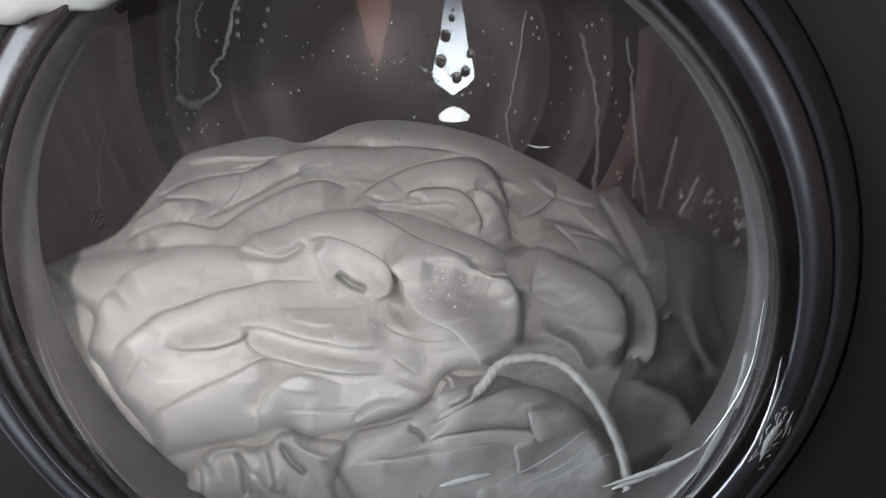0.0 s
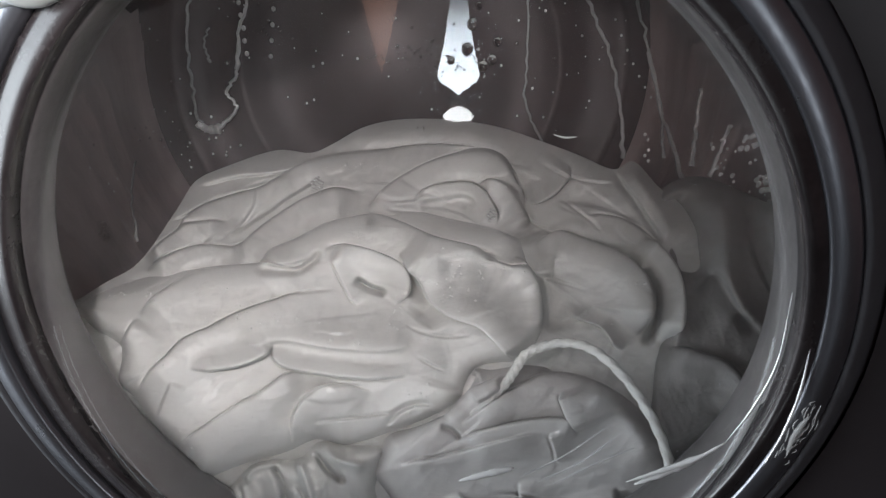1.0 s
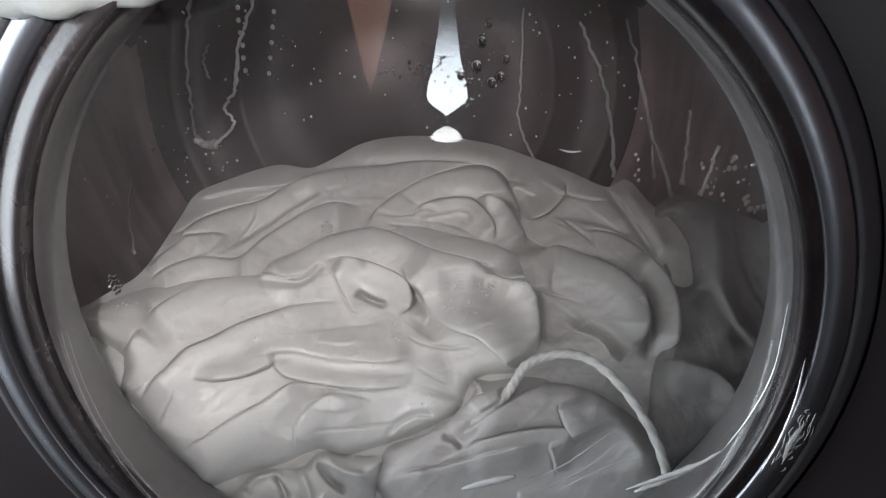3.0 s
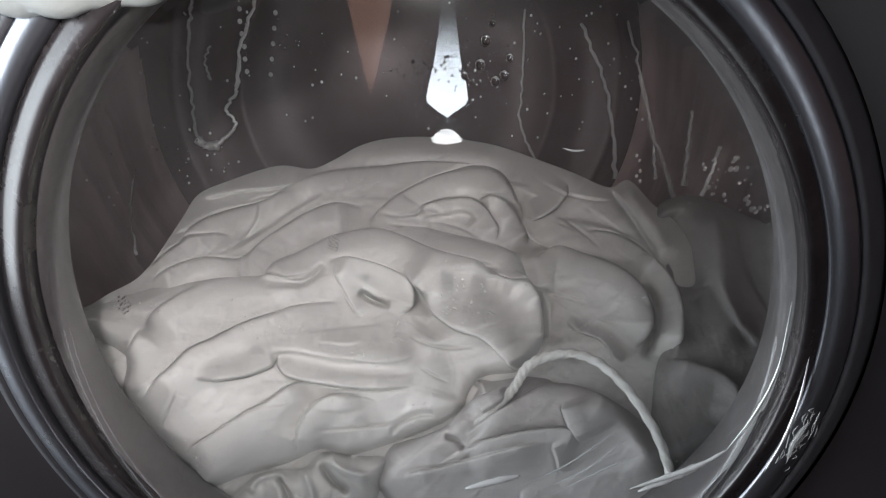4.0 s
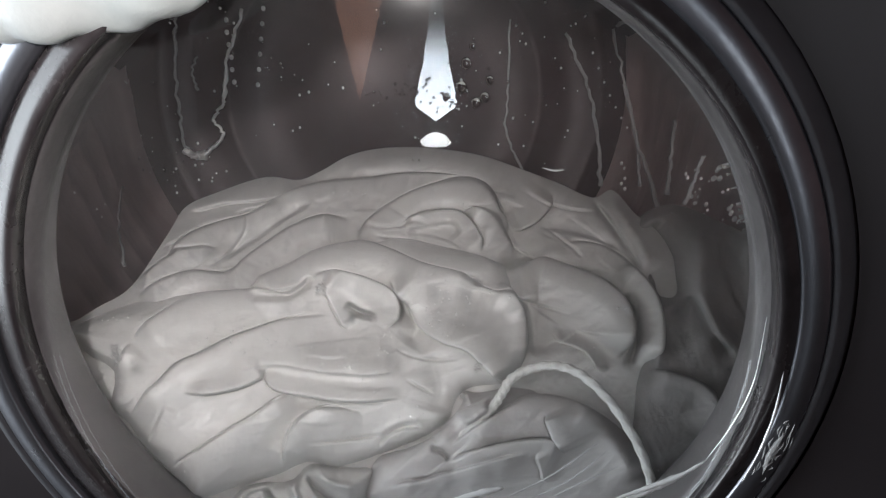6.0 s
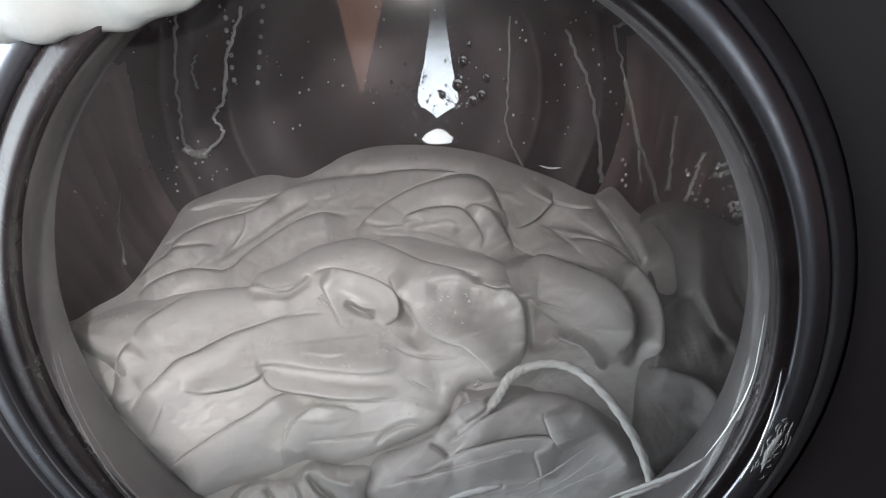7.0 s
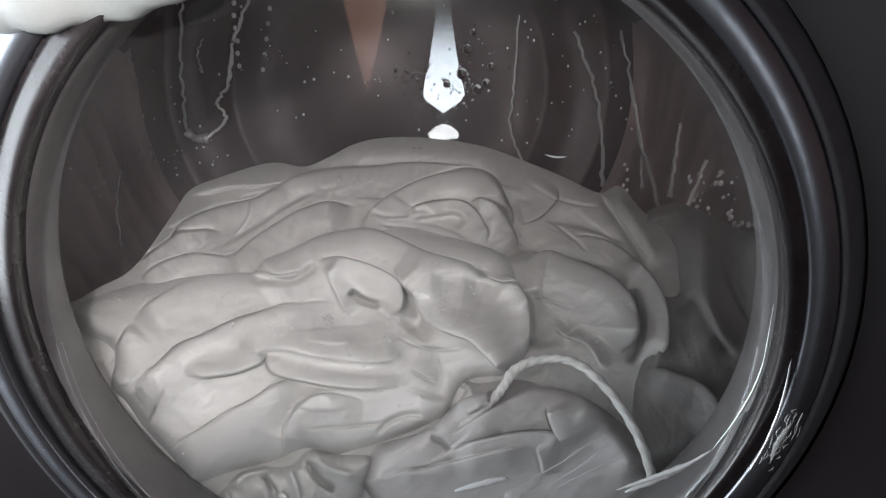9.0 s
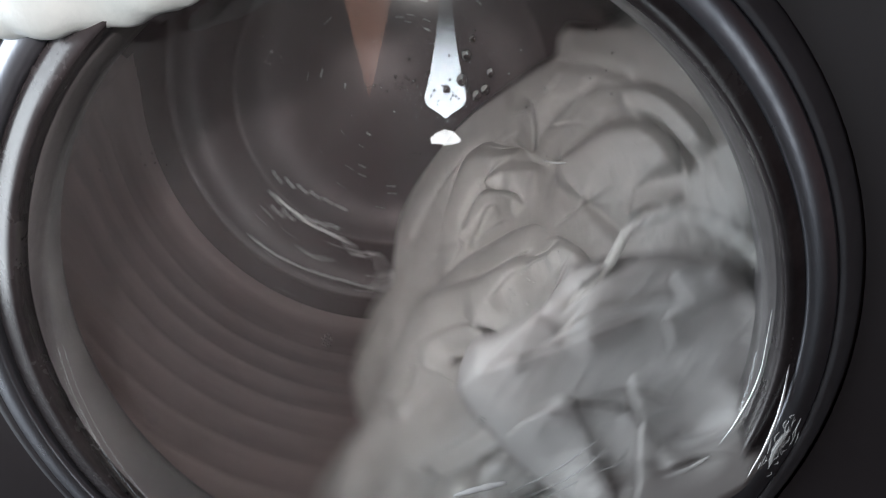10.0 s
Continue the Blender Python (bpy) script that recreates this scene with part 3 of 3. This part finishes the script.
sock = garment(
    "crumpled_cloth", [(400, 890), (430, 862), (470, 850), (520, 846), (550, 818), (600, 822), (670, 828), (650, 900), (660, 960), (380, 960)],
    [fold(7, 8, 10, (420, 890), (440, 866), (490, 852)), fold(8, 8, 12, (520, 850), (530, 880), (545, 930)), fold(-10, 8, 8, (545, 835), (570, 870), (600, 890)),
     fold(6, 8, 12, (560, 822), (590, 850), (640, 862)), fold(-8, 8, 8, (470, 860), (490, 900), (500, 940))]
    + wrinkles(10, 35, (400, 820), (640, 930), (80, 20), reach=(30, 80)),
    18, CLOTH_BACK, seed=21, grain=1.2, turn=60)
tagged(sock, "small crumpled off-white cloth under the shirt", "laundry", "wet wash in the drum")

line = arc([(768, 794), (812, 768), (850, 742), (878, 714), (893, 692), (908, 668), (940, 651), (985, 645), (1030, 660), (1080, 705), (1125, 772), (1152, 840), (1160, 910)], 14)
cord_at = lay(line[:, 0], line[:, 1], 0.025 + 0.017 * np.sin(np.linspace(0.05, math.pi * 0.8, len(line))) ** 1.5 - 0.006 * np.clip(1 - np.linspace(0, 6, len(line)), 0, 1))
part("drawcord", tube(cord_at, 0.0023, 15, 0.9, 3, 0.15), CORD, gown, "thick twisted white drawcord")


# ---- unseen glowing shapes, added for their reflections in the door glass ----
def turned_on_z(profile, n=32):
    bm = lathe(profile, n, closed=False)
    bmesh.ops.rotate(bm, verts=bm.verts, matrix=Matrix.Rotation(radians(90), 3, "X"))
    return bm


def reflected_glow(at, label, body, body_mat, glow_tip):
    glow_ob = thing("reflected_glow_shape", label, "lamp", at=at)
    part("body", turned_on_z(body), body_mat, glow_ob)
    top = max(y for _, y in body)
    part("cable", tube([(0, 0, top), (0, 0, 2.4 - at[2])], 0.004, 8), DARK_RING, glow_ob)
    if glow_tip:
        part("collar", turned_on_z([(0.0, 0.012), (0.030, 0.010), (0.030, -0.010), (0.0, -0.012)]), DARK_RING, glow_ob)
        part("glow_tip", turned_on_z([(0.0, -0.012), (0.020, -0.018), (0.040, -0.036), (0.034, -0.046), (0.0, -0.052)]), GLOW_TIP, glow_ob, "glowing white tip of the added shape")
    return glow_ob


# White makes the bright highlight; amber stands in for a brown reflection.
reflected_glow((-0.372, -1.5, 0.488), "unseen white glowing shape, added for its reflection in the glass", [(0.0, 0.40), (0.008, 0.395), (0.015, 0.30), (0.023, 0.22), (0.035, 0.14), (0.047, 0.09), (0.052, 0.06), (0.044, 0.045), (0.014, 0.025), (0.0, 0.015)], GLOW_CONE, True)
reflected_glow((-0.572, -1.5, 0.552), "unseen amber glowing wedge, added for its reflection in the glass", [(0.0, 0.0), (0.016, 0.06), (0.040, 0.16), (0.062, 0.26), (0.066, 0.36), (0.0, 0.38)], GLOW_AMBER, False)


# ---- water, foam and drops ----
def way_to(u, v):
    d = FZ + (u - 784) / 1305 * FX + (441 - v) / 1305 * FY
    return Vector(d)


INTO_DOOR = DOOR.inverted()


def pane(u, v, off=0.0):
    """Where the camera's ray through (u, v) meets the bowl's face, in the door's space."""
    e, w = INTO_DOOR @ VIEWPOINT, INTO_DOOR.to_3x3() @ way_to(u, v)
    t = 0.3
    for _ in range(12):
        p = e + w * t
        t += (on_glass(p.x, p.z, off).y - p.y) / w.y
    return e + w * t


def drum_side(u, v, off=0.002):
    """Where it meets the drum's wall or back, in the drum's space."""
    e, w = VIEWPOINT - Vector((0, 0, AXIS)), way_to(u, v)
    a, b, c = w.x ** 2 + w.z ** 2, e.x * w.x + e.z * w.z, e.x ** 2 + e.z ** 2 - (0.236 - off) ** 2
    t = min((-b + math.sqrt(b * b - a * c)) / a, (0.392 - off - e.y) / w.y)
    return e + w * t


def rivulet(width, *line):
    path = arc(line, 8)
    rng = random.Random(int(line[0][0]))
    pts = [drum_side(x + rng.gauss(0, 1.6), y) for x, y in path]
    n = len(pts)
    return tube(pts, [width * (0.7 + 0.3 * rng.random() ** 2 + 0.5 * (i / n) ** 4) for i in range(n)], 8)


# The white and metal trickles carry their bright highlights in the colour.
for width, *line in (
        (0.0016, (330, 0), (316, 60), (312, 130), (318, 190), (330, 258), (346, 276)),
        (0.0018, (432, 15), (408, 90), (397, 172)),
        (0.0017, (397, 172), (395, 186), (381, 213), (398, 238), (376, 264), (362, 274)),
        (0.0042, (328, 264), (346, 275), (366, 274)),
        (0.0012, (350, 100), (343, 130), (350, 160)),
        (0.0012, (905, 35), (900, 150), (899, 240), (925, 300)),
        (0.0019, (1005, 60), (1040, 150), (1058, 240), (1064, 330)),
        (0.0015, (1085, 55), (1110, 165), (1128, 260), (1132, 330)),
        (0.0022, (1105, 150), (1128, 250), (1150, 320), (1170, 392)),
        (0.0020, (1195, 215), (1188, 290), (1180, 345)),
        (0.0018, (1242, 278), (1230, 320), (1213, 362)),
        (0.0012, (215, 330), (212, 400), (222, 470))):
    part("rivulet", rivulet(width, *line), GLINT if width in (0.0017, 0.0042) else WHITE_GLINT if width == 0.0018 else SOAPY, drum, "trickle of water")


def bead(bm, p, r, flat=0.6, n=8):
    made = bmesh.ops.create_icosphere(bm, subdivisions=2 if r > 0.001 else 1, radius=r)
    for v in made["verts"]:
        v.co = Vector((v.co.x, v.co.y * flat, v.co.z * 1.15)) + p


def beads_on_drum():
    rng, bm = random.Random(4), bmesh.new()
    # The regular rows of white beads stand in for glinting drum holes.
    spots = [(418 - 3 * i + rng.uniform(-3, 3), 145 - 22 * i, 4.2) for i in range(6)] + [(458 + 2 * i, 150 - 27 * i, 4.0) for i in range(6)]
    spots += [(1050 + 10 * i, 95 + 28 * i - i * i, 2.4) for i in range(9)] + [(1100 + 6 * (i % 2), 290 + 9 * i, 3.4) for i in range(6)]
    spots += [(rng.uniform(1210, 1330), rng.uniform(290, 400), rng.uniform(1.5, 4)) for _ in range(60)]
    spots += [(rng.gauss(345, 30), rng.gauss(300, 22), rng.uniform(1.2, 2.6)) for _ in range(16)]
    spots += [(rng.uniform(300, 1060), rng.uniform(0, 260), rng.uniform(1.2, 2.6)) for _ in range(60)]
    spots += [(rng.uniform(130, 300), rng.uniform(60, 420), rng.uniform(1.0, 1.8)) for _ in range(12)]
    for u, v, r in spots:
        bead(bm, drum_side(u, v, 0.001), r * 0.0005)
    tagged(part("drum_beads", bm, WHITE_GLINT, drum), "scattered water drops, and rows of white beads for glinting drum holes", kind="stuff")


beads_on_drum()


def beads_on_glass():
    rng, bm = random.Random(9), bmesh.new()
    spots = [(rng.uniform(180, 1300), rng.uniform(60, 300), rng.uniform(0.8, 2.2)) for _ in range(40)]
    for cu, cv, n, s in ((860, 100, 10, 40), (285, 300, 14, 45), (700, 160, 30, 35), (800, 175, 26, 25), (735, 150, 14, 20), (520, 120, 14, 60)):
        spots += [(rng.gauss(cu, s), rng.gauss(cv, s * 0.5), rng.uniform(0.8, 2.6)) for _ in range(n)]
    spots += [(860 + rng.uniform(-30, 30), 80 + 30 * i, rng.uniform(5, 9)) for i in range(4)] + [(822, 152, 9), (848, 180, 8), (795, 170, 6)]
    for u, v, r in spots:
        p = pane(u, v)
        if math.hypot(p.x, p.z) < 0.150:
            bead(bm, p, r * 0.00026, 0.35)
    # drops along the bowl's lower edge
    for _ in range(70):
        a, r = radians(rng.uniform(185, 350)), rng.uniform(0.1585, 0.163)
        bead(bm, Vector((r * math.cos(a), -0.004, r * math.sin(a))), rng.uniform(0.0003, 0.0011), 0.5)
    tagged(part("glass_spray", bm, SPRAY, door), "fine spray of soapy drops", kind="stuff")


beads_on_glass()


def glint_streak(width, off, *line):
    """A ragged pale streak, modelled in place of a highlight on the door."""
    rng = random.Random(int(line[0][0] + line[0][1]))
    path = arc(line, 9)
    n = len(path)
    pts = [pane(x, y, off) for x, y in path]
    return tube(pts, [max(0.00008, width * math.sin(math.pi * (i + 0.4) / n) ** 0.6 * rng.uniform(0.75, 1.1)) for i in range(n)], 8)


for mat, width, off, *line in (
        (SOAPY, 0.0005, 0.0, (900, 880), (980, 840), (1060, 785)), (SOAPY, 0.0004, 0.0, (935, 885), (1010, 850), (1075, 800)),
        (SOAPY, 0.0004, 0.0, (960, 890), (1040, 850), (1100, 825)),
        (WHITE_GLINT, 0.0017, 0.004, (800, 885), (850, 872), (895, 862)),
        (WHITE_GLINT, 0.0019, 0.008, (1100, 888), (1170, 858), (1225, 832)),
        (WHITE_GLINT, 0.0012, 0.009, (1085, 884), (1150, 862), (1205, 842), (1252, 815)),
        (GLINT, 0.0006, 0.006, (1252, 815), (1300, 752), (1340, 672), (1362, 560)),
        (GLINT, 0.0008, 0.016, (1316, 855), (1350, 795), (1376, 728), (1392, 655)),
        (GLINT, 0.0014, 0.014, (72, 205), (100, 160), (135, 110), (178, 62)),
        (GLINT, 0.0012, 0.018, (112, 90), (130, 70), (156, 44)),
        (SOAPY, 0.0005, 0.0, (965, 295), (985, 300), (1004, 299)),
        (SOAPY, 0.0007, 0.017, (1218, 36), (1290, 105), (1340, 165), (1376, 214)),
        (SOAPY, 0.0012, 0.020, (1355, 835), (1368, 800), (1392, 768))):
    part("glint_streak", glint_streak(width, off, *line), mat, door)


def trim_glints():
    # Short streaks in place of the broken highlight on the trim.
    rng = random.Random(17)
    bits = []
    for _ in range(40):
        k = rng.random()
        x, y = 1345 + 55 * k + rng.gauss(0, 7), 845 - 80 * k + rng.gauss(0, 9)
        dx, dy = rng.uniform(4, 13), rng.uniform(-26, -6)
        bits.append(glint_streak(rng.uniform(0.0001, 0.00035), 0.020, (x, y), (x + dx * 0.5 + rng.gauss(0, 3), y + dy * 0.5), (x + dx, y + dy)))
    bm = join(bits)
    tagged(part("trim_glints", bm, SOAPY, door), "short pale streaks put in as glints on the trim", kind="stuff")


trim_glints()


def beads_on_cloth():
    """White half-metal beads on the wet cloth, put there as its glints."""
    bpy.context.view_layer.update()
    rng = random.Random(23)
    spots = [(rng.uniform(150, 1250), rng.uniform(280, 860), rng.uniform(0.7, 1.5)) for _ in range(90)]
    for cu, cv, n, su, sv in ((790, 515, 22, 26, 14), (250, 565, 14, 30, 5), (625, 655, 16, 20, 8), (615, 345, 12, 22, 5), (440, 590, 14, 45, 14), (770, 575, 16, 40, 14),
                              (275, 690, 12, 30, 26), (1115, 545, 8, 14, 8), (860, 515, 10, 30, 10), (740, 745, 18, 28, 14), (690, 600, 10, 12, 26), (320, 830, 10, 20, 18)):
        spots += [(rng.gauss(cu, su), rng.gauss(cv, sv), rng.uniform(0.8, 1.9)) for _ in range(n)]
    made = {}
    for u, v, r in spots:
        w = way_to(u, v).normalized()
        best = None
        for ob in (sheet, grey, shirt, gown, sock):
            hit, at, _, _ = ob.ray_cast(VIEWPOINT, w)
            if hit and (best is None or (at - VIEWPOINT).length < best[0]):
                best = ((at - VIEWPOINT).length, at, ob)
        if best:
            bead(made.setdefault(best[2], bmesh.new()), best[1], r * 0.00042, 0.8)
    for ob, bm in made.items():
        tagged(part("white_glints", bm, BEADS, ob), "white beads standing in for glints on the wet cloth", kind="stuff")


beads_on_cloth()


def bubble_cluster(radius, count, seed, label):
    rng = random.Random(seed)
    ob = thing("bubble_patch", label, "soap bubbles", "bubbles sliding down the glass")
    for i in range(count):
        a, d = 2.4 * i, 0.85 * radius * math.sqrt((i + 0.3) / count)
        bm = bmesh.new()
        bead(bm, Vector((d * math.cos(a) * 0.72, 0, d * math.sin(a))), radius * 0.72 / math.sqrt(count) * rng.uniform(0.8, 1.25), 0.4)
        part("bubble", bm, BUBBLE, ob)
    return ob


BUBBLE = clear("thin_film", 1.09)
bubble_left = bubble_cluster(0.0052, 16, 1, "large patch of clear soap bubbles on the glass")
bubble_mid = bubble_cluster(0.0042, 13, 2, "oval patch of clear soap bubbles on the glass")
bubble_right = bubble_cluster(0.0032, 9, 3, "small patch of clear soap bubbles on the glass")


def foam():
    """A clump of suds that clings to the door's edge."""
    rng, bm = random.Random(6), bmesh.new()
    for i in range(60):
        k = i / 59
        x, z, r = -0.060 + 0.078 * k, 0.013 + 0.004 * math.cos(6 * k), 0.017 + 0.003 * math.sin(7 * k)
        made = bmesh.ops.create_icosphere(bm, subdivisions=3, radius=r * rng.uniform(0.8, 1.1))
        off = Vector((x + rng.uniform(-0.004, 0.004), rng.uniform(-0.004, 0.004), z + rng.uniform(-0.004, 0.012)))
        for v in made["verts"]:
            v.co = Vector((v.co.x, v.co.y * 0.6, v.co.z)) + off
    ob = part("soap_foam", bm, FOAM)
    rm = ob.modifiers.new("melt", "REMESH")
    rm.mode, rm.voxel_size, rm.use_smooth_shade = "VOXEL", 0.0022, True
    sm = ob.modifiers.new("soften", "SMOOTH")
    sm.iterations = 14
    return tagged(ob, "greenish-white clump of suds on the door rim", "foam")


suds = foam()
suds.matrix_world = pose(-0.107, 0.004, 0.582, 0, 0, -9.7)


# ---- tumbling, spinning and sliding ----
def turned(px, pz, angle, dx=0.0, dz=0.0, dy=0.0):
    """The pose of a thing turned by an angle about a line along the drum's axis through (px, pz), and shifted."""
    q = pose(px, 0, pz) @ pose(0, 0, 0, 0, -angle, 0) @ pose(-px, 0, -pz)
    return pose(dx, dy, dz) @ q


def motions():
    tumble = ((0.0, -7, 0), (0.2, -2.5, 0), (0.4, -0.5, 0), (0.6, 0, 0), (2.0, 0, 0), (5.0, 0, 0), (8.7, 0, 0), (8.9, -1, 0), (9.0, -2.2, 0), (9.2, 0, 0), (9.5, 0, 0),
              (9.6, 3, 0.003), (9.7, 13, 0.014), (9.8, 26, 0.026), (9.9, 37, 0.029), (10.0, 47, 0.029))
    for cloth, px, pz, more in ((sheet, 0.025, 0.44, 1.25), (grey, 0.0, 0.49, 1.2), (shirt, 0.03, 0.43, 1.0), (sock, 0.03, 0.43, 1.0)):
        walk(cloth, [(t, turned(px, pz, a * (more if a > 0 else 1), dx * (cloth is not grey))) for t, a, dx in tumble])
    # the nightgown is carried up and over the rest
    carried_up = ((9.5, 0, 0, 0), (9.6, 0, 0.006, 0.005), (9.7, 1, 0.021, 0.020), (9.8, 2, 0.030, 0.037), (9.9, 3, 0.036, 0.064), (10.0, 4, 0.042, 0.085))
    walk(gown, [(t, turned(0.03, 0.43, a)) for t, a, _ in tumble if t < 9.5]
         + [(t, turned(cord_at[len(cord_at) // 2][0], cord_at[len(cord_at) // 2][2], a, dx, dz, -0.36 * dz)) for t, a, dx, dz in carried_up])
    spin = ((0.0, -9), (0.3, -3), (0.6, 0), (5.0, 0), (8.7, 0), (9.0, -3), (9.2, 0), (9.5, 0), (9.6, 6), (9.7, 18), (9.8, 34), (9.9, 52), (10.0, 70))
    walk(drum, [(t, pose(0, 0, AXIS, 0, -a, 0)) for t, a in spin])

    slide_left = ((0.0, -0.1183, 0.0378), (0.5, -0.1234, 0.0328), (1.0, -0.1261, 0.0270), (2.5, -0.1289, 0.0118), (4.0, -0.1271, -0.0026), (4.5, -0.1272, -0.0059), (5.0, -0.1265, -0.0095), (5.5, -0.1266, -0.0138), (7.5, -0.1237, -0.0300), (9.0, -0.1194, -0.0436), (10.0, -0.1160, -0.0527))
    slide_mid = ((0.0, -0.0258, 0.0577), (0.5, -0.0272, 0.0523), (1.0, -0.0309, 0.0479), (2.5, -0.0321, 0.0370), (4.0, -0.0308, 0.0274), (4.5, -0.0306, 0.0239), (5.0, -0.0302, 0.0217), (5.5, -0.0307, 0.0178), (7.5, -0.0281, 0.0055), (9.0, -0.0291, -0.0047), (10.0, -0.0294, -0.0117))
    slide_right = ((0.0, 0.0452, 0.0534), (1.0, 0.0404, 0.0367), (2.5, 0.0382, 0.0161), (4.0, 0.0365, -0.0034), (4.5, 0.0372, -0.0081), (5.5, 0.0384, -0.0156), (7.5, 0.0402, -0.0326), (10.0, 0.0395, -0.0487))
    for bubbles, slide in ((bubble_left, slide_left), (bubble_mid, slide_mid), (bubble_right, slide_right)):
        walk(bubbles, [(t, DOOR @ Matrix.Translation(on_glass(x, z, 0.0004))) for t, x, z in slide])


motions()
